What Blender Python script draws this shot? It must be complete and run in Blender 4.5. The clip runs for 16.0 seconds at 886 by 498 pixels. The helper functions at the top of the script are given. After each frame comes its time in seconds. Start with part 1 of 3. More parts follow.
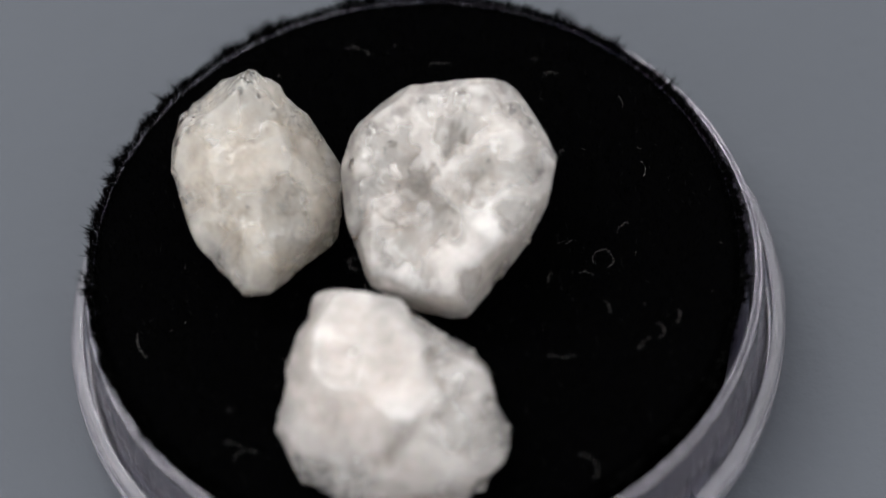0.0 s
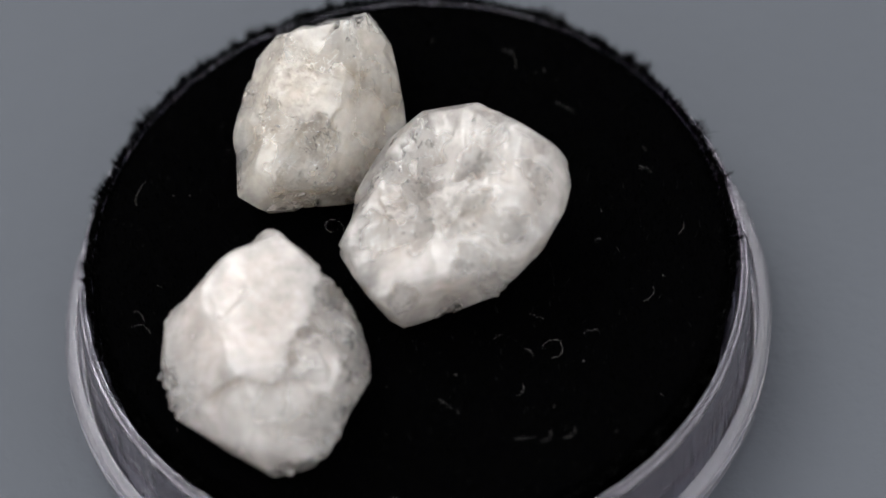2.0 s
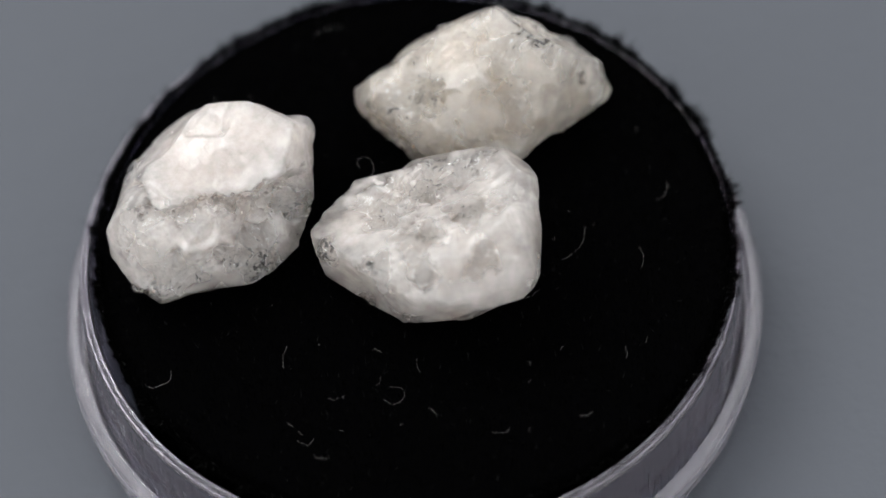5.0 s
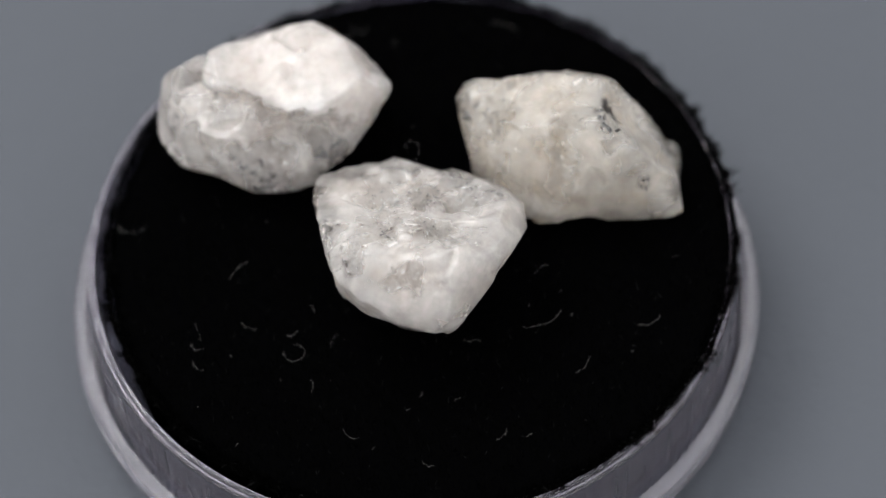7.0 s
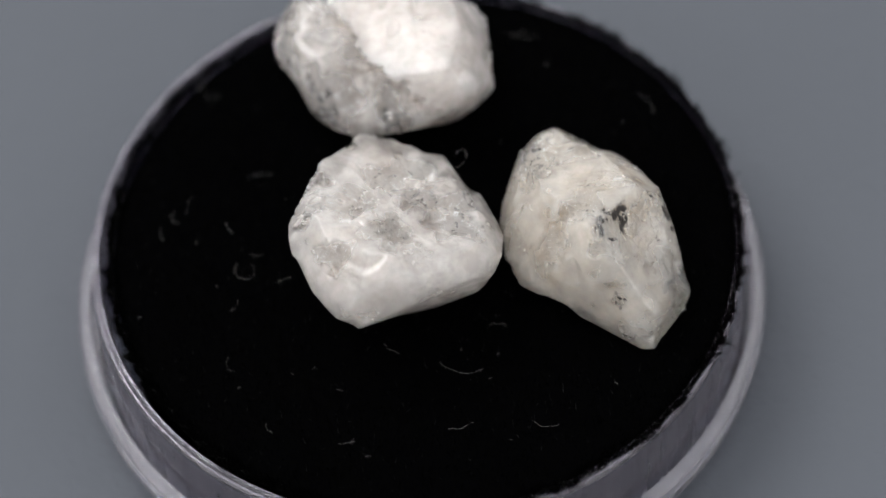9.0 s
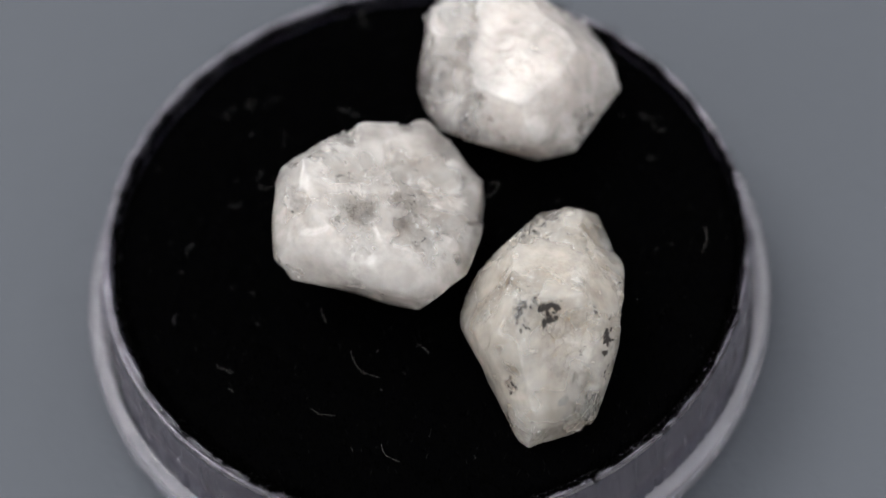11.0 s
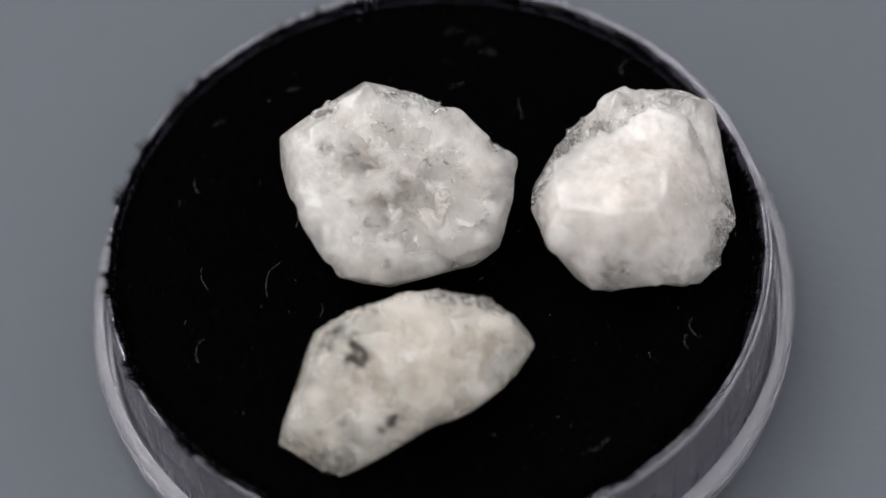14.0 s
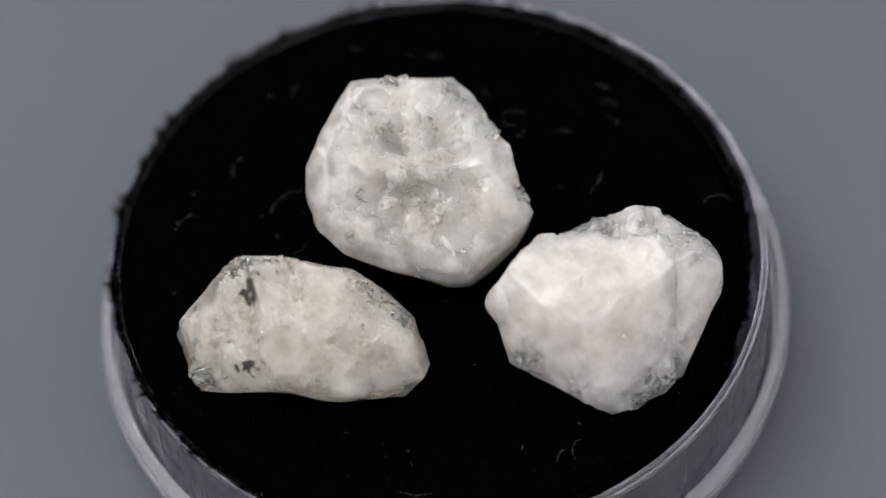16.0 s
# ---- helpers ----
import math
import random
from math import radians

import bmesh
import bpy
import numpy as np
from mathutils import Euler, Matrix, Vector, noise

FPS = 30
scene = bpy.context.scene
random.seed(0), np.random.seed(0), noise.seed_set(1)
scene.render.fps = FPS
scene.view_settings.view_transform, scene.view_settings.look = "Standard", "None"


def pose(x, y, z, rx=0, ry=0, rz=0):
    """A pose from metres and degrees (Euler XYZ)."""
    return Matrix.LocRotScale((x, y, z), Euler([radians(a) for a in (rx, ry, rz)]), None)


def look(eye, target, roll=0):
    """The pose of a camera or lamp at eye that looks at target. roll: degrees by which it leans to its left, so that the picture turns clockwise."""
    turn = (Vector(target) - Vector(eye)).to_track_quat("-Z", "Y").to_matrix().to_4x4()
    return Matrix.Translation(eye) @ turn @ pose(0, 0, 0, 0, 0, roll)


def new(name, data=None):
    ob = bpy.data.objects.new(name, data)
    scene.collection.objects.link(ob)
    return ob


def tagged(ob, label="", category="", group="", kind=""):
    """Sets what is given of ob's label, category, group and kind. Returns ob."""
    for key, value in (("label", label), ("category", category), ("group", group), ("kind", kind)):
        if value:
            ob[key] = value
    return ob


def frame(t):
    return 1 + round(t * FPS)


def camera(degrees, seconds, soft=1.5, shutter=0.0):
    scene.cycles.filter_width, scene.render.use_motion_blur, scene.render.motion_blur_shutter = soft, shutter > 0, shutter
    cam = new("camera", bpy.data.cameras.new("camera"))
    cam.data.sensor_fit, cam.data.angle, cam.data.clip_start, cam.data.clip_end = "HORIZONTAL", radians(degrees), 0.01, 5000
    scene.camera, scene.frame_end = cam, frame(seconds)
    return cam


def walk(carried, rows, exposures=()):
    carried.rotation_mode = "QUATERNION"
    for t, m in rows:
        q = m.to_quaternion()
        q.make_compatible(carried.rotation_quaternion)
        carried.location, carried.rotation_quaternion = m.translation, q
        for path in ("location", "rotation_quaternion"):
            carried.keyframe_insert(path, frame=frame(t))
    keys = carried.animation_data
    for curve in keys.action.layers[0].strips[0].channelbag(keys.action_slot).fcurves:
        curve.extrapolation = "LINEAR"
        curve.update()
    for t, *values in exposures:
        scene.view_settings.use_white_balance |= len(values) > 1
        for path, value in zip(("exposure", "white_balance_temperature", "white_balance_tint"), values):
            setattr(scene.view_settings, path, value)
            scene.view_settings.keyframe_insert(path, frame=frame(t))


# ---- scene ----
# A clear plastic gem jar with a black velvet cushion and three rough crystals, turning before a long lens.
MM = 0.001
SPIN, START = -18.33, 2.8           # degrees a second of the slow turn, and its first angle
LENS, TILT, LEAN = 12.0, 55.76, 4.99
# seconds, distance of the eye, and its slight drift aside and up in degrees, as the lens refocuses and the stand sways
CREEP = [(0, 184.8, 0.295, -0.045), (1, 186.0, 0.295, -0.028), (2, 187.0, 0.29, -0.02), (3, 188.0, 0.25, -0.029),
         (4.2, 188.9, 0.24, -0.033), (5.2, 189.6, 0.235, -0.02), (6.3, 190.8, 0.236, -0.002), (7.7, 192.8, 0.275, 0.006),
         (9.2, 191.4, 0.298, 0.015), (10.2, 192.0, 0.315, 0.013), (11.3, 192.9, 0.335, 0.01), (12.3, 193.1, 0.326, 0.01),
         (13.1, 193.0, 0.318, 0.005), (13.3, 190.1, 0.312, -0.001), (13.5, 187.2, 0.307, -0.011), (14.7, 188.8, 0.29, -0.028),
         (16, 191.0, 0.268, -0.034)]


def eye_pose(d, pan, nod):
    a, e, b = radians(pan), radians(TILT), radians(nod)
    eye = Vector((0, -d * math.cos(e), d * math.sin(e))) * MM
    ahead = Vector((math.sin(a), math.cos(a) * math.cos(e), -math.cos(a) * math.sin(e)))
    up = Vector((0, math.sin(e), math.cos(e)))
    return look(eye, eye + (ahead * math.cos(b) + up * math.sin(b)) * d * MM, -LEAN)


cam = camera(LENS, 16.0, soft=1.5)
cam.data.dof.use_dof = True
cam.data.dof.focus_distance = 0.1863
cam.data.dof.aperture_fstop = 27.0
walk(cam, [(t, eye_pose(d, pan, nod)) for t, d, pan, nod in CREEP])

# ---- light: a soft lamp behind and above, in a pale studio ----
world = bpy.data.worlds.new("studio")
scene.world = world
world.use_nodes = True
WORLD_STRENGTH, SOFTBOX_WATTS = 1.38, 1.65
sky = world.node_tree.nodes["Background"]
sky.inputs["Strength"].default_value = WORLD_STRENGTH
# a pale ceiling over dimmer walls
n, l = world.node_tree.nodes, world.node_tree.links
co, sep, tone = n.new("ShaderNodeTexCoord"), n.new("ShaderNodeSeparateXYZ"), n.new("ShaderNodeValToRGB")
l.new(co.outputs["Generated"], sep.inputs["Vector"])
l.new(sep.outputs["Z"], tone.inputs["Fac"])
tone.color_ramp.elements[0].position, tone.color_ramp.elements[0].color = 0.05, (0.86, 0.865, 0.885, 1)
tone.color_ramp.elements[1].position, tone.color_ramp.elements[1].color = 0.85, (0.95, 0.955, 0.97, 1)
l.new(tone.outputs["Color"], sky.inputs["Color"])


def softbox(name, eye, aim, size, watts, tint):
    lamp = bpy.data.lights.new(name, "AREA")
    lamp.shape, lamp.size, lamp.size_y = "RECTANGLE", size[0], size[1]
    lamp.energy, lamp.color = watts, tint
    ob = new(name, lamp)
    ob.matrix_world = look(eye, aim)
    return ob


softbox("softbox_lamp", (-0.2, 0.18, 0.43), (0, 0, 0), (0.34, 0.25), SOFTBOX_WATTS, (0.985, 0.98, 0.968))
scene.view_settings.exposure = 0.0


# ---- materials ----
def material(name, base=(0.5, 0.5, 0.5), rough=0.5, **more):
    m = bpy.data.materials.new(name)
    m.use_nodes = True
    b = m.node_tree.nodes["Principled BSDF"]
    b.inputs["Base Color"].default_value = (*base, 1)
    b.inputs["Roughness"].default_value = rough
    for key, value in more.items():
        b.inputs[key.replace("_", " ")].default_value = value
    return m


def nodes_of(m):
    return m.node_tree.nodes, m.node_tree.links, m.node_tree.nodes["Principled BSDF"]


def noise_node(m, scale, detail=4, rough=0.6, space="Object", distortion=0.0):
    n, l, _ = nodes_of(m)
    c = n.new("ShaderNodeTexCoord")
    t = n.new("ShaderNodeTexNoise")
    t.inputs["Scale"].default_value, t.inputs["Detail"].default_value = scale, detail
    t.inputs["Roughness"].default_value, t.inputs["Distortion"].default_value = rough, distortion
    l.new(c.outputs[space], t.inputs["Vector"])
    return t.outputs["Fac"]


def ramp(m, fac, stops):
    n, l, _ = nodes_of(m)
    r = n.new("ShaderNodeValToRGB")
    while len(r.color_ramp.elements) < len(stops):
        r.color_ramp.elements.new(0.5)
    for e, (at, c) in zip(r.color_ramp.elements, stops):
        e.position = at
        e.color = (*c, 1) if len(c) == 3 else c
    l.new(fac, r.inputs["Fac"])
    return r.outputs["Color"]


def bump(m, height, strength, distance, shader=None):
    n, l, b = nodes_of(m)
    k = n.new("ShaderNodeBump")
    k.inputs["Strength"].default_value, k.inputs["Distance"].default_value = strength, distance
    l.new(height, k.inputs["Height"])
    for s in (shader or [b]):
        l.new(k.outputs["Normal"], s.inputs["Normal"])


def grey(v):
    return (v, v, v)


def crystal_material(name, milk, seed):
    """The skin of a rough crystal: satin and hazy, clearer and splintered into small planes where it is fractured."""
    m = material(name, milk, 0.32)
    n, l, haze = nodes_of(m)
    haze.inputs["IOR"].default_value = 1.5
    haze.inputs["Subsurface Weight"].default_value = 1.0
    haze.inputs["Subsurface Radius"].default_value = (1.0, 1.0, 1.0)
    haze.inputs["Subsurface Scale"].default_value = 0.0024
    clear = n.new("ShaderNodeBsdfPrincipled")
    clear.inputs["Base Color"].default_value = (0.99, 0.98, 0.965, 1)
    clear.inputs["Transmission Weight"].default_value = 1.0
    clear.inputs["IOR"].default_value = 1.75
    broken, cloudy = n.new("ShaderNodeAttribute"), n.new("ShaderNodeAttribute")
    broken.attribute_name, cloudy.attribute_name = "fracture", "haze"
    worn = ramp(m, noise_node(m, 500 + seed, 4, 0.6), [(0.35, grey(0.05)), (0.65, grey(0.17))])
    sleek = n.new("ShaderNodeMath")
    sleek.operation, sleek.use_clamp, sleek.inputs[1].default_value = "MULTIPLY_ADD", True, -0.16
    l.new(broken.outputs["Fac"], sleek.inputs[0])
    l.new(worn, sleek.inputs[2])
    l.new(sleek.outputs[0], clear.inputs["Roughness"])
    wisps = ramp(m, noise_node(m, 900 + 3 * seed, 6, 0.65), [(0.36, grey(0.65)), (0.64, grey(1.2))])
    mask = n.new("ShaderNodeMath")
    mask.operation, mask.use_clamp = "MULTIPLY", True
    l.new(cloudy.outputs["Fac"], mask.inputs[0])
    l.new(wisps, mask.inputs[1])
    mix = n.new("ShaderNodeMixShader")
    l.new(mask.outputs[0], mix.inputs["Fac"])
    l.new(clear.outputs[0], mix.inputs[1])
    l.new(haze.outputs[0], mix.inputs[2])
    l.new(mix.outputs[0], n["Material Output"].inputs["Surface"])
    # small planes, each tilted its own way, in the broken places; a fine satin grain elsewhere
    c, scaled, v = n.new("ShaderNodeTexCoord"), n.new("ShaderNodeVectorMath"), n.new("ShaderNodeTexVoronoi")
    scaled.operation, scaled.inputs[1].default_value = "MULTIPLY", (1, 1, 1.6)
    l.new(c.outputs["Object"], scaled.inputs[0])
    v.inputs["Scale"].default_value, v.inputs["Randomness"].default_value = 3200, 1.0
    l.new(scaled.outputs[0], v.inputs["Vector"])
    off, way, tilt = n.new("ShaderNodeVectorMath"), n.new("ShaderNodeVectorMath"), n.new("ShaderNodeVectorMath")
    off.operation, way.operation, tilt.operation = "SUBTRACT", "SUBTRACT", "DOT_PRODUCT"
    way.inputs[1].default_value = (0.5, 0.5, 0.5)
    l.new(scaled.outputs[0], off.inputs[0])
    l.new(v.outputs["Position"], off.inputs[1])
    l.new(v.outputs["Color"], way.inputs[0])
    l.new(off.outputs[0], tilt.inputs[0])
    l.new(way.outputs[0], tilt.inputs[1])
    plane, total = n.new("ShaderNodeMath"), n.new("ShaderNodeMath")
    plane.operation, total.operation = "MULTIPLY", "MULTIPLY_ADD"
    l.new(tilt.outputs["Value"], plane.inputs[0])
    l.new(broken.outputs["Fac"], plane.inputs[1])
    l.new(noise_node(m, 1700, 8, 0.72), total.inputs[0])
    total.inputs[1].default_value = 0.00003
    l.new(plane.outputs[0], total.inputs[2])
    bump(m, total.outputs[0], 1.0, 1.0, [haze, clear])
    return m


def cloud_material(name, milk, dim, seed):
    """The milky inside of a crystal."""
    m = material(name, milk, 0.22)
    n, l, b = nodes_of(m)
    b.inputs["Subsurface Weight"].default_value = 1.0
    b.inputs["Transmission Weight"].default_value, b.inputs["IOR"].default_value = 0.08, 1.3
    b.inputs["Subsurface Radius"].default_value = (1.0, 1.0, 1.0)
    b.inputs["Subsurface Scale"].default_value = 0.0022
    l.new(ramp(m, noise_node(m, 300 + seed, 5, 0.6), [(0.3, tuple(0.5 * v for v in dim)), (0.39, dim), (0.54, milk)]), b.inputs["Base Color"])
    return m


CRYSTAL_A = crystal_material("rosy_white_crystal", (0.8, 0.735, 0.695), 1)
CRYSTAL_B = crystal_material("white_crystal", (0.80, 0.735, 0.69), 7)
CRYSTAL_C = crystal_material("straw_white_crystal", (0.76, 0.695, 0.62), 13)
CLOUD_A = cloud_material("rosy_cloud", (0.94, 0.885, 0.84), (0.89, 0.815, 0.76), 0)
CLOUD_B = cloud_material("white_cloud", (0.93, 0.885, 0.845), (0.8, 0.74, 0.69), 5)
CLOUD_C = cloud_material("straw_cloud", (0.91, 0.85, 0.775), (0.76, 0.69, 0.6), 9)
WINDOW_GREY = material("grey_window_backing", (0.36, 0.33, 0.29), 0.6)
FLECK = material("dark_inclusion", (0.022, 0.017, 0.014), 0.5)
VELVET = material("black_velvet", (0.0008, 0.0008, 0.0009), 0.95, Specular_IOR_Level=0.0)
PILE = material("black_velvet_pile", (0.0015, 0.0015, 0.0017), 0.95, Specular_IOR_Level=0.0)
n, l, b = nodes_of(PILE)
geo = n.new("ShaderNodeNewGeometry")
l.new(ramp(PILE, geo.outputs["Random Per Island"], [(0.0, grey(0.0006)), (0.92, grey(0.0013)), (1.0, grey(0.015))]), b.inputs["Base Color"])
LINT = material("pale_lint", (0.15, 0.146, 0.138), 0.7)
TABLE = material("matt_grey_board", (0.125, 0.135, 0.148), 0.75)
l = TABLE.node_tree.links
l.new(ramp(TABLE, noise_node(TABLE, 9, 6), [(0.3, (0.061, 0.0675, 0.081)), (0.7, (0.071, 0.0785, 0.094))]), TABLE.node_tree.nodes["Principled BSDF"].inputs["Base Color"])
bump(TABLE, noise_node(TABLE, 700, 4), 0.25, 0.0004)
PLASTIC = material("clear_plastic", (0.92, 0.87, 0.99), 0.02, Transmission_Weight=0.96, IOR=1.49)
l = PLASTIC.node_tree.links
l.new(ramp(PLASTIC, noise_node(PLASTIC, 260, 5, 0.7), [(0.4, grey(0.015)), (0.75, grey(0.12))]), PLASTIC.node_tree.nodes["Principled BSDF"].inputs["Roughness"])


def streaks(m, scale, squash, strength, depth):
    """Moulding streaks that run up a wall."""
    n, l, b = nodes_of(m)
    c, k, t = n.new("ShaderNodeTexCoord"), n.new("ShaderNodeMapping"), n.new("ShaderNodeTexNoise")
    k.inputs["Scale"].default_value = (1, 1, squash)
    t.inputs["Scale"].default_value, t.inputs["Detail"].default_value = scale, 5
    l.new(c.outputs["Object"], k.inputs["Vector"])
    l.new(k.outputs["Vector"], t.inputs["Vector"])
    bump(m, t.outputs["Fac"], strength, depth)


streaks(PLASTIC, 260, 0.12, 0.8, 0.0014)
FROSTED = material("frosted_plastic", (0.93, 0.9, 0.96), 0.2, Transmission_Weight=0.94, IOR=1.49)
l = FROSTED.node_tree.links
l.new(ramp(FROSTED, noise_node(FROSTED, 380, 6, 0.7), [(0.35, grey(0.05)), (0.75, grey(0.24))]), FROSTED.node_tree.nodes["Principled BSDF"].inputs["Roughness"])
RIM_HIGHLIGHT = material("rim_highlight_plastic", (0.92, 0.88, 0.97), 0.1, Transmission_Weight=0.9, IOR=1.49)
streaks(RIM_HIGHLIGHT, 200, 0.5, 0.8, 0.001)
streaks(FROSTED, 900, 0.35, 0.3, 0.00012)


# ---- mesh tools ----
def mesh_of(name, verts, faces, mat, smooth=True):
    me = bpy.data.meshes.new(name)
    me.from_pydata([tuple(v) for v in verts], [], [tuple(f) for f in faces])
    me.materials.append(mat)
    if smooth:
        me.polygons.foreach_set("use_smooth", [True] * len(me.polygons))
    me.update()
    return me


def part(name, me, parent, label=""):
    ob = new(name, me)
    ob.parent = parent
    return tagged(ob, label)


def lathe(profile, centre=(0, 0), steps=160, closed=True):
    """A ring or cup from a profile of (radius, height) in millimetres."""
    n = len(profile)
    verts, faces = [], []
    for i in range(steps):
        a = 2 * math.pi * i / steps
        for r, z in profile:
            verts.append(((centre[0] + r * math.cos(a)) * MM, (centre[1] + r * math.sin(a)) * MM, z * MM))
    for i in range(steps):
        j = (i + 1) % steps
        for k in range(n if closed else n - 1):
            k2 = (k + 1) % n
            faces.append((i * n + k, j * n + k, j * n + k2, i * n + k2))
    return verts, faces


GRAIN = np.random.default_rng(5).random((32, 32, 32))


def field(p, scale, shift=0.0):
    """Smooth lattice noise in -1..1 at points in millimetres."""
    q = p * scale + shift + 64.0
    i = np.floor(q).astype(int)
    f = q - i
    f = f * f * (3 - 2 * f)
    out = np.zeros(len(p))
    for dx in (0, 1):
        for dy in (0, 1):
            for dz in (0, 1):
                w = np.abs(1 - dx - f[:, 0]) * np.abs(1 - dy - f[:, 1]) * np.abs(1 - dz - f[:, 2])
                out += w * GRAIN[(i[:, 0] + dx) % 32, (i[:, 1] + dy) % 32, (i[:, 2] + dz) % 32]
    return out * 2 - 1


def unit_ball(level):
    bm = bmesh.new()
    bmesh.ops.create_icosphere(bm, subdivisions=level, radius=1)
    v = np.array([x.co[:] for x in bm.verts])
    f = [tuple(x.index for x in g.verts) for g in bm.faces]
    bm.free()
    return v / np.linalg.norm(v, axis=1)[:, None], f


BALL, CORE = unit_ball(7), unit_ball(6)


def cuts(rows):
    """Normals and distances from facets given as azimuth, slope and distance."""
    a = np.array(rows, float)
    az, el = np.radians(a[:, 0]), np.radians(a[:, 1])
    return np.stack([np.cos(az) * np.cos(el), np.sin(az) * np.cos(el), np.sin(el)], 1), a[:, 2]


def reach(way, normals, dists, soft):
    """How far each way goes before the facets stop it; the edges between them a little worn."""
    den = way @ normals.T
    r = np.where(den > 0.03, dists / np.maximum(den, 0.03), 99.0)
    low = r.min(1)
    return low - np.log(np.exp(-soft * (r - low[:, None])).sum(1)) / soft


def chipped(way, r, count, depth, seed, wide=(0.5, 1.6)):
    """Small flat chips broken out of the facets."""
    g = np.random.default_rng(seed)
    at = way * r[:, None]
    for k in range(count):
        j = g.integers(len(way))
        n = at[j] / np.linalg.norm(at[j]) + g.normal(0, 0.24, 3)
        n /= np.linalg.norm(n)
        d = n @ at[j] - g.uniform(*depth)
        den = way @ n
        far = np.linalg.norm(at - at[j], axis=1)
        cut = np.where(den > 0.1, d / np.maximum(den, 0.1), 99.0) + 0.9 * np.maximum(0, far - g.uniform(*wide))
        r = np.minimum(r, np.maximum(cut, r - 0.3))
    return r


def splinters(p, zone, count, size, seed):
    """Small angular planes where a crystal is broken: each cell of the skin is tilted its own way."""
    g = np.random.default_rng(seed)
    seeds = p[g.choice(len(p), count, replace=False)]
    tilt, step = g.normal(0, 0.3, (count, 3)), g.uniform(-0.5, 0.5, count) * size
    out = np.zeros(len(p))
    spots = np.nonzero(zone > 0.05)[0]
    for i in range(0, len(spots), 2000):
        k = spots[i:i + 2000]
        q = p[k] * np.array([1.0, 1.0, 0.7])
        near = ((q[:, None, :] - seeds[None] * np.array([1.0, 1.0, 0.7])) ** 2).sum(2).argmin(1)
        out[k] = np.clip(((p[k] - seeds[near]) * tilt[near]).sum(1), -size, size) + step[near]
    return out * zone


def even_ways(count, low=-0.75):
    """Directions spread evenly from straight up to a slope below the level."""
    f = np.arange(count) + 0.5
    z = 1 - (1 - low) * f / count
    a, side = math.pi * (1 + 5 ** 0.5) * f, np.sqrt(1 - z * z)
    return np.stack([np.cos(a) * side, np.sin(a) * side, z], 1)


def swell(way, lumps):
    """Broad swellings and hollows, one for each of the even ways, in millimetres."""
    off = np.arccos(np.clip(way @ even_ways(len(lumps)).T, -1, 1))
    return np.exp(-(off / 0.4) ** 2) @ np.array(lumps)


def spots_on(p, spots, ragged):
    """How far points lie within ragged round spots (x, y, z, size): 0 outside to 1 inside."""
    out = np.zeros(len(p))
    for x, y, z, size in spots:
        far = np.linalg.norm(p - np.array([x, y, z]), axis=1) / size + ragged
        out = np.maximum(out, np.clip(1.7 - 1.7 * far, 0, 1))
    return out


def beyond(p, edge):
    """How far points lie in x past a ragged edge given as x for y."""
    y, x = zip(*edge)
    jag = 0.35 * field(p, 1.3, 40) + 0.3 * np.round(2.5 * field(p, 2.4, 41)) / 2.5 + 0.12 * np.round(2 * field(p, 6.0, 42)) / 2
    return p[:, 0] - np.interp(p[:, 1], y, x) + jag


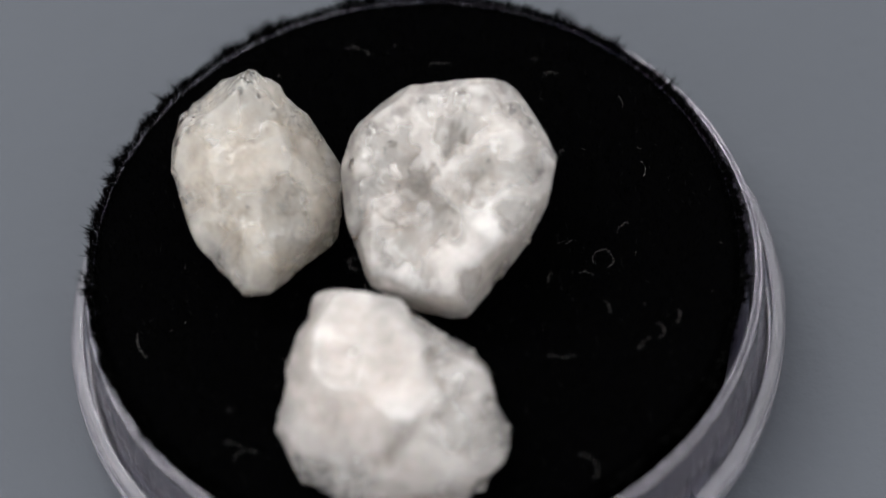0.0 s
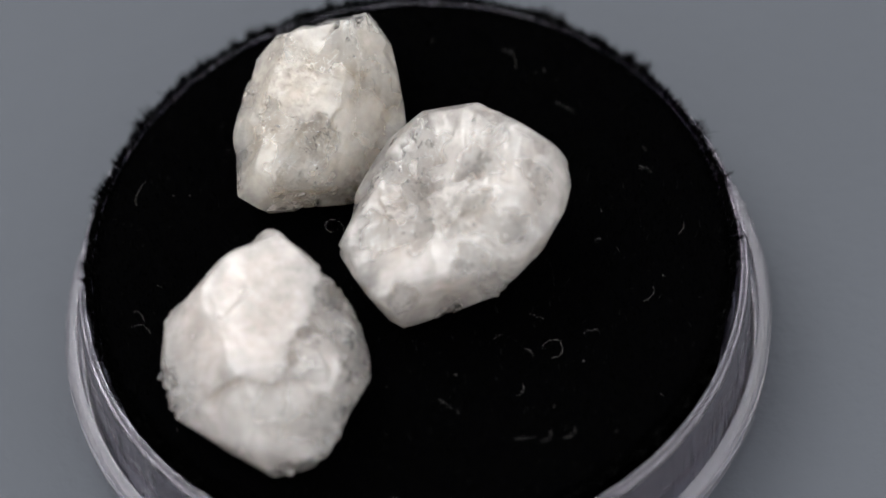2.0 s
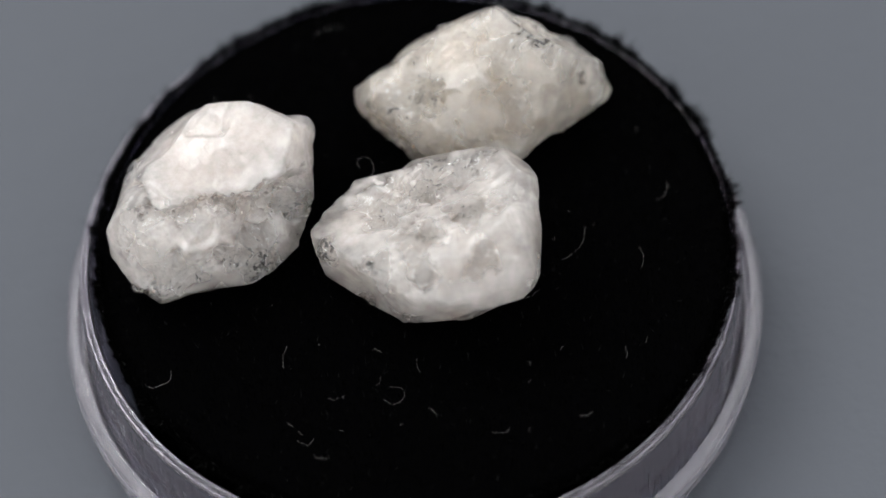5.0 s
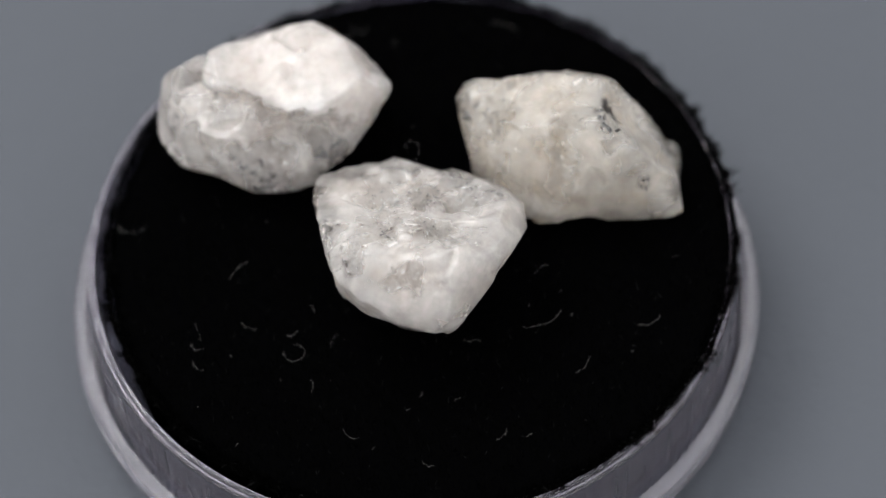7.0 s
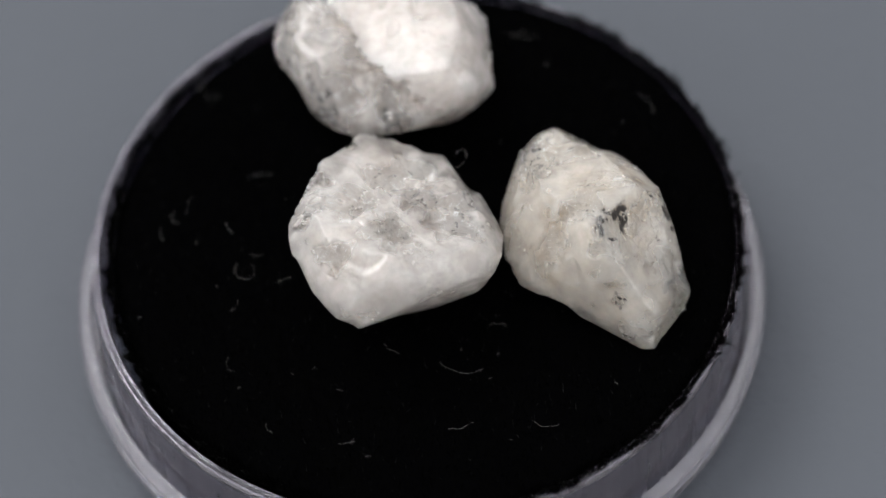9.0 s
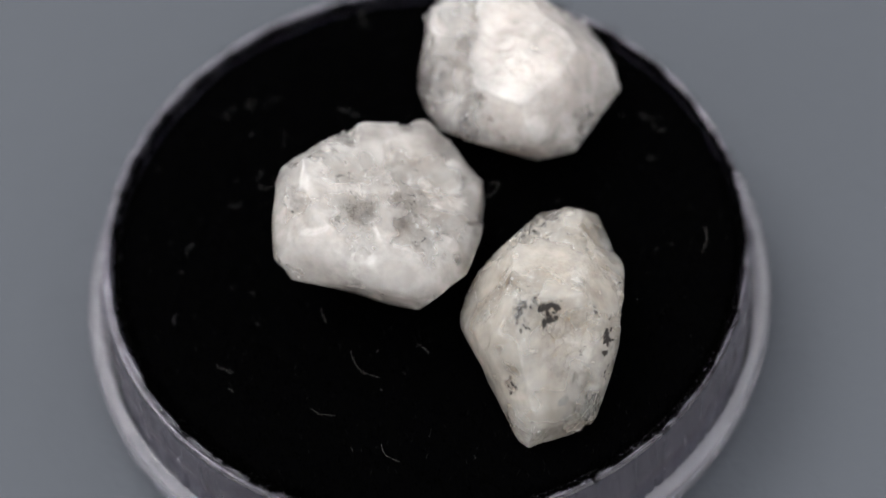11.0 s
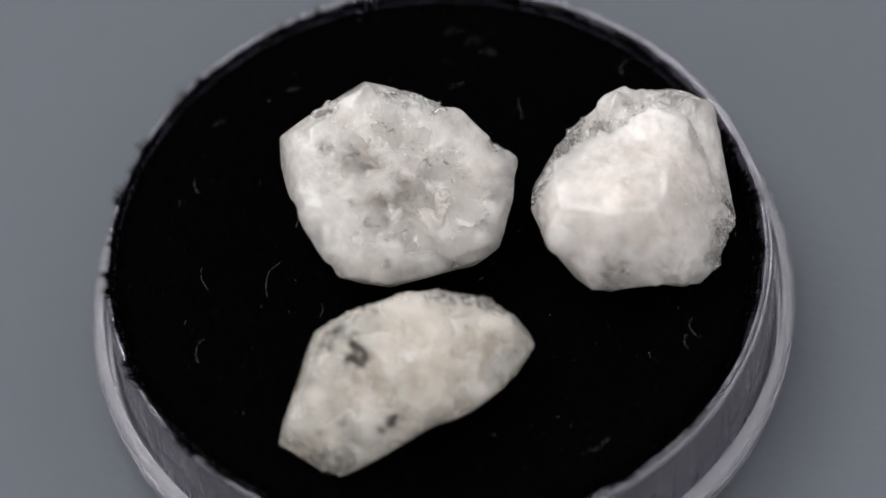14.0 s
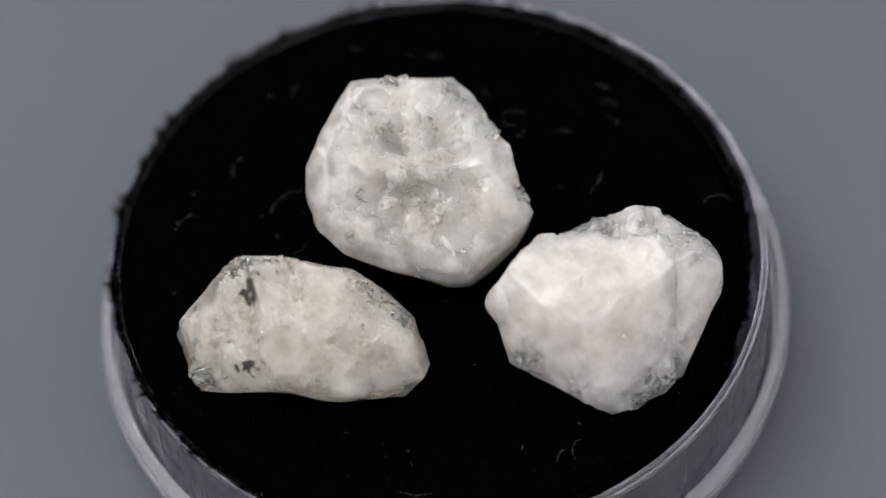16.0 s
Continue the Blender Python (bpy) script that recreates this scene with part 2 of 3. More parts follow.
def stone(name, label, centre, facets, lumps, mat, cloud, seed, chips, milk, broken=(), clear=(), edge=(), horns=(), core=0.78):
    """A rough crystal: worn facets, chips, splintered zones, clear windows, and a milky sheet that ends at a ragged edge."""
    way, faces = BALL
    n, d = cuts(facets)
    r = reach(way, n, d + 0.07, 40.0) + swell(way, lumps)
    r = chipped(way, r, chips, (0.02, 0.13), seed, (0.4, 1.3))
    p = way * r[:, None]
    mid, fine = field(p, 1.6, seed + 3), field(p, 5.0, seed + 7)
    zone = np.maximum(np.clip(0.9 * field(p, 0.6, seed + 17) - 0.05, 0, 0.3), spots_on(p, broken, 0.4 * mid + 0.15 * fine))
    see = spots_on(p, clear, 0.3 * mid + 0.12 * fine)
    haze = milk * (1 + 0.45 * field(p, 0.8, seed + 19) + 0.25 * mid) - 0.2 * zone
    if edge:
        s = beyond(p, edge)
        top = np.clip((p[:, 2] - 0.3) / 0.9, 0, 1)
        r = r - 0.42 * top * np.clip(s / 0.07, 0, 1) * np.clip((2.4 - s) / 2.0, 0, 1)
        sheet = top * np.clip(-s / 0.05, 0, 1)
        haze = haze + 0.07 * sheet - 0.04 * np.clip(s / 0.1, 0, 1)
        zone = np.maximum(zone * (1 - 0.75 * sheet), np.clip(s / 0.1, 0, 1) * np.clip((1.0 - s) / 0.8, 0, 0.8) * top)
    else:
        sheet = np.zeros(len(p))
    haze = np.clip(haze * (1 - 0.93 * see), 0.02, 1)
    flat = chipped(way, r, 260, (0.03, 0.16), seed + 1, (0.12, 0.5)) - r
    r = r + np.clip(1.4 * zone + 0.3 * see, 0, 1) * flat
    steps = (p @ np.array([1.9, 1.1, 2.6]) + 0.7 * mid) % 1.0
    r = r + 0.012 * mid + zone * 0.09 * (steps - 0.5) + 0.004 * fine
    r = r + splinters(p, np.clip(zone + 0.35 * see, 0, 1), 420, 0.13, seed + 31) + 0.7 * splinters(p, zone, 2600, 0.06, seed + 37)
    r = r + 0.008 * sheet * np.sin(9.0 * (p[:, 1] + 0.45 * p[:, 0]) + 3 * mid) + 0.015 * np.round(2 * field(p, 1.9, 44)) * sheet
    for hx, hy, hz, width in horns:
        h = np.array([hx, hy, hz])
        tall = np.linalg.norm(h)
        off = np.arccos(np.clip(way @ (h / tall), -1, 1)) * tall / width
        r = r + np.maximum(0, tall - r) * np.clip(1.25 - off, 0, 1)
    p = way * r[:, None]
    p[:, 2] = np.maximum(p[:, 2], -centre[2] + 0.02)
    ob = new(name)
    body = part("body", mesh_of(name, p * MM, faces, mat), ob)
    body.data.polygons.foreach_set("use_smooth", zone[np.array(faces)].mean(1) < 0.25)
    for key, values in (("fracture", zone), ("haze", haze)):
        body.data.attributes.new(key, "FLOAT", "POINT").data.foreach_set("value", values.astype(np.float32))
    # the milky inside, well within the clear skin
    way, faces = CORE
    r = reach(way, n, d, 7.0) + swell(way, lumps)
    q = way * r[:, None]
    see = spots_on(q, [(x, y, z, 1.2 * size) for x, y, z, size in clear], 0.3 * field(q, 1.6, seed + 3))
    r = r * (core + 0.05 * field(q, 0.7, seed + 5) + 0.02 * field(q, 2.2, seed + 9)) * (1 - 0.6 * see)
    r = r + splinters(q, np.ones(len(q)), 150, 0.24, seed + 51) + 0.6 * splinters(q, np.ones(len(q)), 700, 0.12, seed + 52)
    if edge:
        past = beyond(q, edge)
        r = r * (1 + (0.05 * np.clip(-past / 0.3, 0, 1) - 0.13 * np.clip(past / 0.2 + 1, 0, 1)) * np.clip(q[:, 2], 0, 1))
    q = way * r[:, None]
    q[:, 2] = np.maximum(q[:, 2], -centre[2] + 0.4)
    part("cloudy_core", mesh_of("cloudy_core", q * MM, faces, cloud, False), ob, "milky cloud within")
    SKIN[ob.name] = p, n
    return tagged(ob, label, "crystal", "rough crystals on the velvet")


SKIN = {}


def flakes(ob, name, spot, spread, count, size, mat, seed, sink=0.0, label=""):
    """A cluster of thin ragged flakes, each a part, in the skin of a crystal, round a spot in millimetres."""
    p, normals = SKIN[ob.name]
    ways = p / np.linalg.norm(p, axis=1)[:, None]
    g = np.random.default_rng(seed)
    for k in range(count):
        verts, faces = [], []
        c = np.array(spot) + g.normal(0, 1, 3) * np.array(spread)
        j = int(np.argmax(ways @ (c / np.linalg.norm(c))))
        near = p[np.argsort(((p - p[j]) ** 2).sum(1))[:60]]
        up = np.linalg.svd(near - near.mean(0))[2][2]
        up = up if up @ ways[j] > 0 else -up
        side = np.cross(up, g.normal(0, 1, 3))
        side /= np.linalg.norm(side)
        other = np.cross(up, side)
        s = size * g.uniform(0.35, 1.0)
        sides = 9
        base = len(verts)
        middle = near.mean(0) - up * sink
        verts.append(tuple(middle + up * 0.035))
        for lift in (0.02, -0.06):
            for i in range(sides):
                a = 2 * math.pi * i / sides
                w = s * g.uniform(0.35, 1.0)
                verts.append(tuple(middle + side * math.cos(a) * w + other * math.sin(a) * w * 0.5 + up * lift))
        for i in range(sides):
            i2 = (i + 1) % sides
            faces.append((base, base + 1 + i, base + 1 + i2))
            faces.append((base + 1 + i, base + 1 + sides + i, base + 1 + sides + i2, base + 1 + i2))
        part(name, mesh_of(name, np.array(verts) * MM, faces, mat, False), ob, label)


def carry(ob, x, y, z):
    """A thing at its place on the turning jar, in millimetres, keyed with the turn."""
    TURNING.append((ob, Vector((x, y, z)) * MM))


TURNING = []

# ---- table ----
JAR_DEEP = 6.3
tv, tf = [(-0.9, -0.9, -JAR_DEEP * MM), (0.9, -0.9, -JAR_DEEP * MM), (0.9, 0.9, -JAR_DEEP * MM), (-0.9, 0.9, -JAR_DEEP * MM)], [(0, 1, 2, 3)]
tv += [(x, y, z - 0.02) for x, y, z in tv]
tf += [(7, 6, 5, 4), (0, 4, 5, 1), (1, 5, 6, 2), (2, 6, 7, 3), (3, 7, 4, 0)]
tagged(new("tabletop", mesh_of("tabletop", tv, tf, TABLE, False)), "plain matt blue-grey board under the jar", "table", kind="structure")

# ---- gem jar: cup, collar, cushion ----
JX, JY = -0.05, -0.78
CX, CY = -0.27, 0.33                 # the cushion sits off the jar's middle
jar = tagged(new("gem_jar"), "round clear plastic gem jar with a black velvet cushion", "jar")
carry(jar, JX, JY, -JAR_DEEP)
UP = JAR_DEEP
cup = [(0.01, 0.0), (14.5, 0.0), (14.9, 0.25), (15.1, UP - 5.4), (14.98, UP - 4.6), (14.98, UP - 1.3), (14.9, UP - 1.05), (14.94, UP - 0.9), (14.88, UP - 0.65), (14.78, UP - 0.62), (14.72, UP - 0.42), (14.6, UP - 0.32),
       (14.5, UP - 0.38), (14.42, UP - 0.6), (14.36, UP - 5.4), (14.1, UP - 5.7), (0.01, UP - 5.8)]
part("cup", mesh_of("cup", *lathe(cup), PLASTIC), jar, "clear plastic cup wall")
collar = [(15.05, UP - 5.3), (15.65, UP - 5.3), (15.83, UP - 5.2), (15.91, UP - 5.0), (15.93, UP - 4.2), (15.89, UP - 4.02), (15.79, UP - 3.9), (15.45, UP - 3.62), (15.38, UP - 3.6),
          (15.33, UP - 3.7), (15.3, UP - 4.0), (15.28, UP - 4.9)]
# two thin beads added to the rim to give its bright highlight lines
highlight_rows = ((14.58, -0.28), (14.8, -0.47))
for r, z in highlight_rows:
    bead = [(r + 0.045 * math.cos(a), UP + z + 0.045 * math.sin(a)) for a in [i * math.pi / 3 for i in range(6)]]
    part("rim_highlight_bead", mesh_of("rim_highlight_bead", *lathe(bead, steps=200), RIM_HIGHLIGHT), jar, "thin bead added for a bright line on the rim")
part("collar", mesh_of("collar", *lathe(collar), FROSTED), jar, "hazy scuffed plastic collar")


def cushion_height(r):
    return -0.2 * max(0.0, (r - 10.0) / 4.0) ** 3


rings = [0.01] + [13.9 * (i / 40) ** 0.8 for i in range(1, 41)]
prof = [(r, UP + cushion_height(r)) for r in rings] + [(14.15, UP - 0.3), (14.2, UP - 0.42), (13.9, UP - 0.9), (13.85, UP - 5.3), (0.01, UP - 5.5)]
cv, cf = lathe(prof, steps=180, closed=False)
cv = [(CX * MM + x * (1 + 0.004 * noise.noise(Vector((x, y, 0)) * 900)), CY * MM + y * (1 + 0.004 * noise.noise(Vector((x, y, 5)) * 900)), z + 0.00007 * noise.noise(Vector((x, y, z)) * 1500)) for x, y, z in cv]
cushion = part("cushion", mesh_of("cushion", cv, cf, VELVET), jar, "black velvet cushion with a frayed edge")

rng = np.random.default_rng(3)


def pile_mesh():
    """Short black fibres all over the cushion, longer and wilder at its frayed edge."""
    verts, faces = [], []
    for i in range(64000):
        edge = i < 24000
        a = 2 * math.pi * rng.random()
        clump = noise.noise(Vector((math.cos(a) * 9, math.sin(a) * 9, 2.0))) + 0.7 * noise.noise(Vector((math.cos(a) * 30, math.sin(a) * 30, 7.0)))
        r = 13.85 + 0.55 * rng.random() + 0.16 * clump + (0.35 * rng.random() if rng.random() < 0.04 else 0) if edge else 14.0 * math.sqrt(rng.random())
        z = UP + cushion_height(min(r, 14.0)) - (0.12 if r > 14.0 else 0.05)
        lean = rng.normal(0, 0.1, 3)
        length = rng.uniform(0.2, 0.42) * (1.2 + 0.5 * clump if edge else 1.0)
        out = (0.1 + 0.25 * max(0, clump)) * rng.random() if edge else 0.0
        tip = np.array([r * math.cos(a), r * math.sin(a), z]) + lean + np.array([out * math.cos(a), out * math.sin(a), length])
        if i < 15000:  # the frayed fringe that hangs over the rim
            r = 14.15 + 0.25 * rng.random()
            z = UP - 0.25 + 0.2 * rng.random()
            tuft = clump + 0.9 * noise.noise(Vector((math.cos(a) * 75, math.sin(a) * 75, 4.0)))
            hang = r + (0.1 + 0.5 * max(0, tuft + 0.25)) * (0.4 + rng.random())
            swing = a + rng.normal(0, 0.012)
            tip = np.array([hang * math.cos(swing), hang * math.sin(swing), UP + rng.uniform(-0.15, 0.3)])
        b = rng.random() * math.pi
        w = 0.028 if i < 15000 else 0.02
        x, y = r * math.cos(a), r * math.sin(a)
        k = len(verts)
        verts += [(x - w * math.cos(b), y - w * math.sin(b), z), (x + w * math.cos(b), y + w * math.sin(b), z), tuple(tip)]
        faces.append((k, k + 1, k + 2))
    return mesh_of("nap", (np.array(verts) + np.array([CX, CY, 0])) * MM, faces, PILE, False)


tagged(part("nap", pile_mesh(), jar, "short black velvet pile"), kind="stuff")


def thread(points, thick):
    """A thin round fibre through points in millimetres."""
    pts = [Vector(p) for p in points]
    verts, faces = [], []
    for i, p in enumerate(pts):
        d = (pts[min(i + 1, len(pts) - 1)] - pts[max(i - 1, 0)]).normalized()
        s = d.cross(Vector((0.3, 0.2, 1))).normalized()
        u = d.cross(s)
        w = thick * (0.45 if i in (0, len(pts) - 1) else 1)
        for k in range(4):
            q = p + (s * math.cos(k * math.pi / 2) + u * math.sin(k * math.pi / 2)) * w
            verts.append(q * MM)
    for i in range(len(pts) - 1):
        for k in range(4):
            faces.append((4 * i + k, 4 * i + (k + 1) % 4, 4 * i + 4 + (k + 1) % 4, 4 * i + 4 + k))
    return mesh_of("lint_fibre", verts, faces, LINT)


def lint(x, y, length, bend, turn, thick=0.0042, lift=0.36):
    """A curled fibre lying in the pile; bend is its whole curl in degrees."""
    pts, a, n = [], radians(turn), 26
    for i in range(n):
        r = math.hypot(x - JX, y - JY)
        pts.append((x - JX, y - JY, UP + cushion_height(min(r, 14)) + lift + 0.06 * math.sin(i * 0.5 + turn)))
        x, y = x + math.cos(a) * length / n, y + math.sin(a) * length / n
        a += radians(bend) / n * (0.2 + 1.6 * rng.random())
    part("lint_fibre", thread(pts, thick), jar)


for row in ((7.6, -5.0, 0.8, 60, 70), (7.9, -2.6, 2.4, 300, 20), (7.2, -2.9, 0.7, 90, 120), (6.7, -0.9, 0.8, -40, 200), (-1.9, 5.5, 0.9, 80, 300),
            (10.1, 1.9, 1.0, 100, 40), (1.6, 6.0, 2.3, 70, 110), (2.6, 9.4, 1.3, 60, 150), (-9.2, -9.6, 1.2, -120, 60), (4.6, -6.6, 1.3, 40, 330),
            (9.5, -6.5, 1.0, 140, 10), (-1.0, 10.5, 1.4, 90, 100), (5.7, -13.0, 1.8, 150, 40), (3.5, 4.1, 0.9, 50, 100), (7.3, 8.1, 0.8, 60, 140), (9.8, 5.8, 0.7, 80, 60),
            (-12.7, -2.6, 1.5, 70, 250), (-9.6, -8.9, 0.9, -80, 30), (8.5, -6.9, 0.5, 60, 10), (5.5, -2.5, 0.5, 80, 200), (8.6, -0.8, 0.8, -90, 80), (10.3, -5.9, 0.9, 120, 20)):
    lint(*row)
for i in range(34):
    r, a = 13.3 * math.sqrt(rng.random()), 2 * math.pi * rng.random()
    lint(JX + r * math.cos(a), JY + r * math.sin(a), rng.uniform(0.05, 0.35), rng.uniform(-200, 200), rng.uniform(0, 360), rng.uniform(0.003, 0.006), rng.uniform(0.12, 0.3))

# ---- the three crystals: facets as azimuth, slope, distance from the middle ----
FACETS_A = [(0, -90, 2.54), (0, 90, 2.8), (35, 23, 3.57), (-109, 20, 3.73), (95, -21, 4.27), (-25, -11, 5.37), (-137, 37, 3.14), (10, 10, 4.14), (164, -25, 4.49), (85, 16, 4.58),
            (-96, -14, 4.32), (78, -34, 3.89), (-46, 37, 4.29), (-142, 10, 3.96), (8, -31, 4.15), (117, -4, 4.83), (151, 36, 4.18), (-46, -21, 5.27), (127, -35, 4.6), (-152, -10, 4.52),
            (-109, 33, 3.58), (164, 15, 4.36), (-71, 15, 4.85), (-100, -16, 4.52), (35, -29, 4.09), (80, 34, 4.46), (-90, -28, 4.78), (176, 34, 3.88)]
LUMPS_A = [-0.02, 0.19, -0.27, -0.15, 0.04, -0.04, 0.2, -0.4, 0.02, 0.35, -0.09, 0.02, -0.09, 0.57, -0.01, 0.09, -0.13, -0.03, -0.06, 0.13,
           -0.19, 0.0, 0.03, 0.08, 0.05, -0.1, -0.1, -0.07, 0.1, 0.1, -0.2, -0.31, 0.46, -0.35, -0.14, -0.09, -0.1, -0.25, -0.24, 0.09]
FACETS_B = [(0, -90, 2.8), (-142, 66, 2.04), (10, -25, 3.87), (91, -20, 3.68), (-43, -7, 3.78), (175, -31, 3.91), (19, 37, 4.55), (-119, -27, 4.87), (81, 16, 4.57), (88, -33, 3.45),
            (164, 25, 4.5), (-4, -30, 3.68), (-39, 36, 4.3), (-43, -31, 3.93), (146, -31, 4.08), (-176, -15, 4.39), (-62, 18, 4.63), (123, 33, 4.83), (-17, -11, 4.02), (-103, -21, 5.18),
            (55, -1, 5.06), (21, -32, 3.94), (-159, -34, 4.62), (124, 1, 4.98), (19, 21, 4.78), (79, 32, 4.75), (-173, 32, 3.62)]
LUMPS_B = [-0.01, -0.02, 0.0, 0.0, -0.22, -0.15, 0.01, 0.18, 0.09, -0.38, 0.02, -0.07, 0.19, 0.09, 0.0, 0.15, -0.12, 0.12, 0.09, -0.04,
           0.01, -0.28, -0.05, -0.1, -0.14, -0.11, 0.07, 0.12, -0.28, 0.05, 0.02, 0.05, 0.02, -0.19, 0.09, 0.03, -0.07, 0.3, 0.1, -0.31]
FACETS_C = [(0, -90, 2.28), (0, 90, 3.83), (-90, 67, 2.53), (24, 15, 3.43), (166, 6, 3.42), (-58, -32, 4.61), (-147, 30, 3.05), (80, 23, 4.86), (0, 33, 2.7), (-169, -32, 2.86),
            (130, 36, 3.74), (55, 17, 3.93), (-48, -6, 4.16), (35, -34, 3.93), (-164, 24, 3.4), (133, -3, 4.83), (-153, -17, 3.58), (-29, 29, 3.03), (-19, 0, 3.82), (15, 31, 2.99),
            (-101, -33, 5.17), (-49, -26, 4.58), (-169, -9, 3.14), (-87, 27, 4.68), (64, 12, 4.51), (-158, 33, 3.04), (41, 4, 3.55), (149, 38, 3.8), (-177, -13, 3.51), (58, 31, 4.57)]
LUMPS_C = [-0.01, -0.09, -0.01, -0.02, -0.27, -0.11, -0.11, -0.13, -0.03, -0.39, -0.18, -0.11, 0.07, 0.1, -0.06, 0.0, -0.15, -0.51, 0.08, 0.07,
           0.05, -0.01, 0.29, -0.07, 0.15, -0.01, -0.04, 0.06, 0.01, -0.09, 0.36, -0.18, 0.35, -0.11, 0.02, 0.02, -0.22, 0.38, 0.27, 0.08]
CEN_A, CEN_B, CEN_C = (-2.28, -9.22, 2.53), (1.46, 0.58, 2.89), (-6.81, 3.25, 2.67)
EDGE_A = ((-4.4, -4.5), (-3.3, -0.4), (-2.8, 1.5), (-2.3, 2.3), (-1.5, 2.2), (-0.4, 1.7), (0.4, 1.9), (1.6, 1.6), (2.7, 1.2), (3.8, 0.6), (4.8, -0.6))
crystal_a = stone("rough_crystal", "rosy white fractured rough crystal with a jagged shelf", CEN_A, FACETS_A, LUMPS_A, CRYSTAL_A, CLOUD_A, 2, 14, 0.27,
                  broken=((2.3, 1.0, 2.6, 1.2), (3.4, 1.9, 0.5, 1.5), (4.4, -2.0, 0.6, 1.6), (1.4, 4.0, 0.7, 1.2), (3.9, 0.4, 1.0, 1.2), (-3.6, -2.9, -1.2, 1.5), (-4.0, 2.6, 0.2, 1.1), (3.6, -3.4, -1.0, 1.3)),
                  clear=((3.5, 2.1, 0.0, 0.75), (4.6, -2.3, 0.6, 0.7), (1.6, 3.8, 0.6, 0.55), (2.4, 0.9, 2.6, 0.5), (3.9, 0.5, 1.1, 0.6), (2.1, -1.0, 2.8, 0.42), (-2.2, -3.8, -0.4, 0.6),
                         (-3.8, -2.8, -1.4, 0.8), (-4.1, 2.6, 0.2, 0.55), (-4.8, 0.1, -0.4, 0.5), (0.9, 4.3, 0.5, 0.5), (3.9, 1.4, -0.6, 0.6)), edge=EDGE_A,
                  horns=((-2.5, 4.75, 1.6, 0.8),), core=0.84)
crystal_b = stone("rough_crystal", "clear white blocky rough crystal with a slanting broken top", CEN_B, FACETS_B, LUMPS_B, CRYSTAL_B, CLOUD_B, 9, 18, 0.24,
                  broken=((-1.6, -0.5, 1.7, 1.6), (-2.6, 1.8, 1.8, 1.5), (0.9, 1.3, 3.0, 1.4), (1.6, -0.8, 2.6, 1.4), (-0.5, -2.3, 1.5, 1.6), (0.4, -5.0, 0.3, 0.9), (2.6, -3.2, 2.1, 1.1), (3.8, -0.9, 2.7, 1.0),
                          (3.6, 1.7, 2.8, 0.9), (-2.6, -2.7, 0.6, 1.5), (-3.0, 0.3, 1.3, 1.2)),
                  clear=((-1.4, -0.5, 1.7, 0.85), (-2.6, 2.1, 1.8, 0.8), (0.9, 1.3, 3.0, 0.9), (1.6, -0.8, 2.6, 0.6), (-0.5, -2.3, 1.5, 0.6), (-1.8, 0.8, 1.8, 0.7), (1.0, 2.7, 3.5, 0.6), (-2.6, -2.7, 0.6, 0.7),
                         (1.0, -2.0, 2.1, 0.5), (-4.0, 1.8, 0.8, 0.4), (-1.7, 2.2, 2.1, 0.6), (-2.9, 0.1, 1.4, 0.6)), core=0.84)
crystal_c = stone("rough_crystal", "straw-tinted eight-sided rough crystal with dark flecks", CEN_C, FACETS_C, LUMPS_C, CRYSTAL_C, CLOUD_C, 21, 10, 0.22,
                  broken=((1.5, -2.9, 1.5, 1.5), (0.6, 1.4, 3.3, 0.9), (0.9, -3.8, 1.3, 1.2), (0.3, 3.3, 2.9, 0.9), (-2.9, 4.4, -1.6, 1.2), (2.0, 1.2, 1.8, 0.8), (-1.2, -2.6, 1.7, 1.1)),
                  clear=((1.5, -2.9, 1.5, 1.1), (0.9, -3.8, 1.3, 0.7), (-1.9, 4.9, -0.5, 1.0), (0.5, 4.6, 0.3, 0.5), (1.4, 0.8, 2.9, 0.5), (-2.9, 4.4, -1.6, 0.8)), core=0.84)
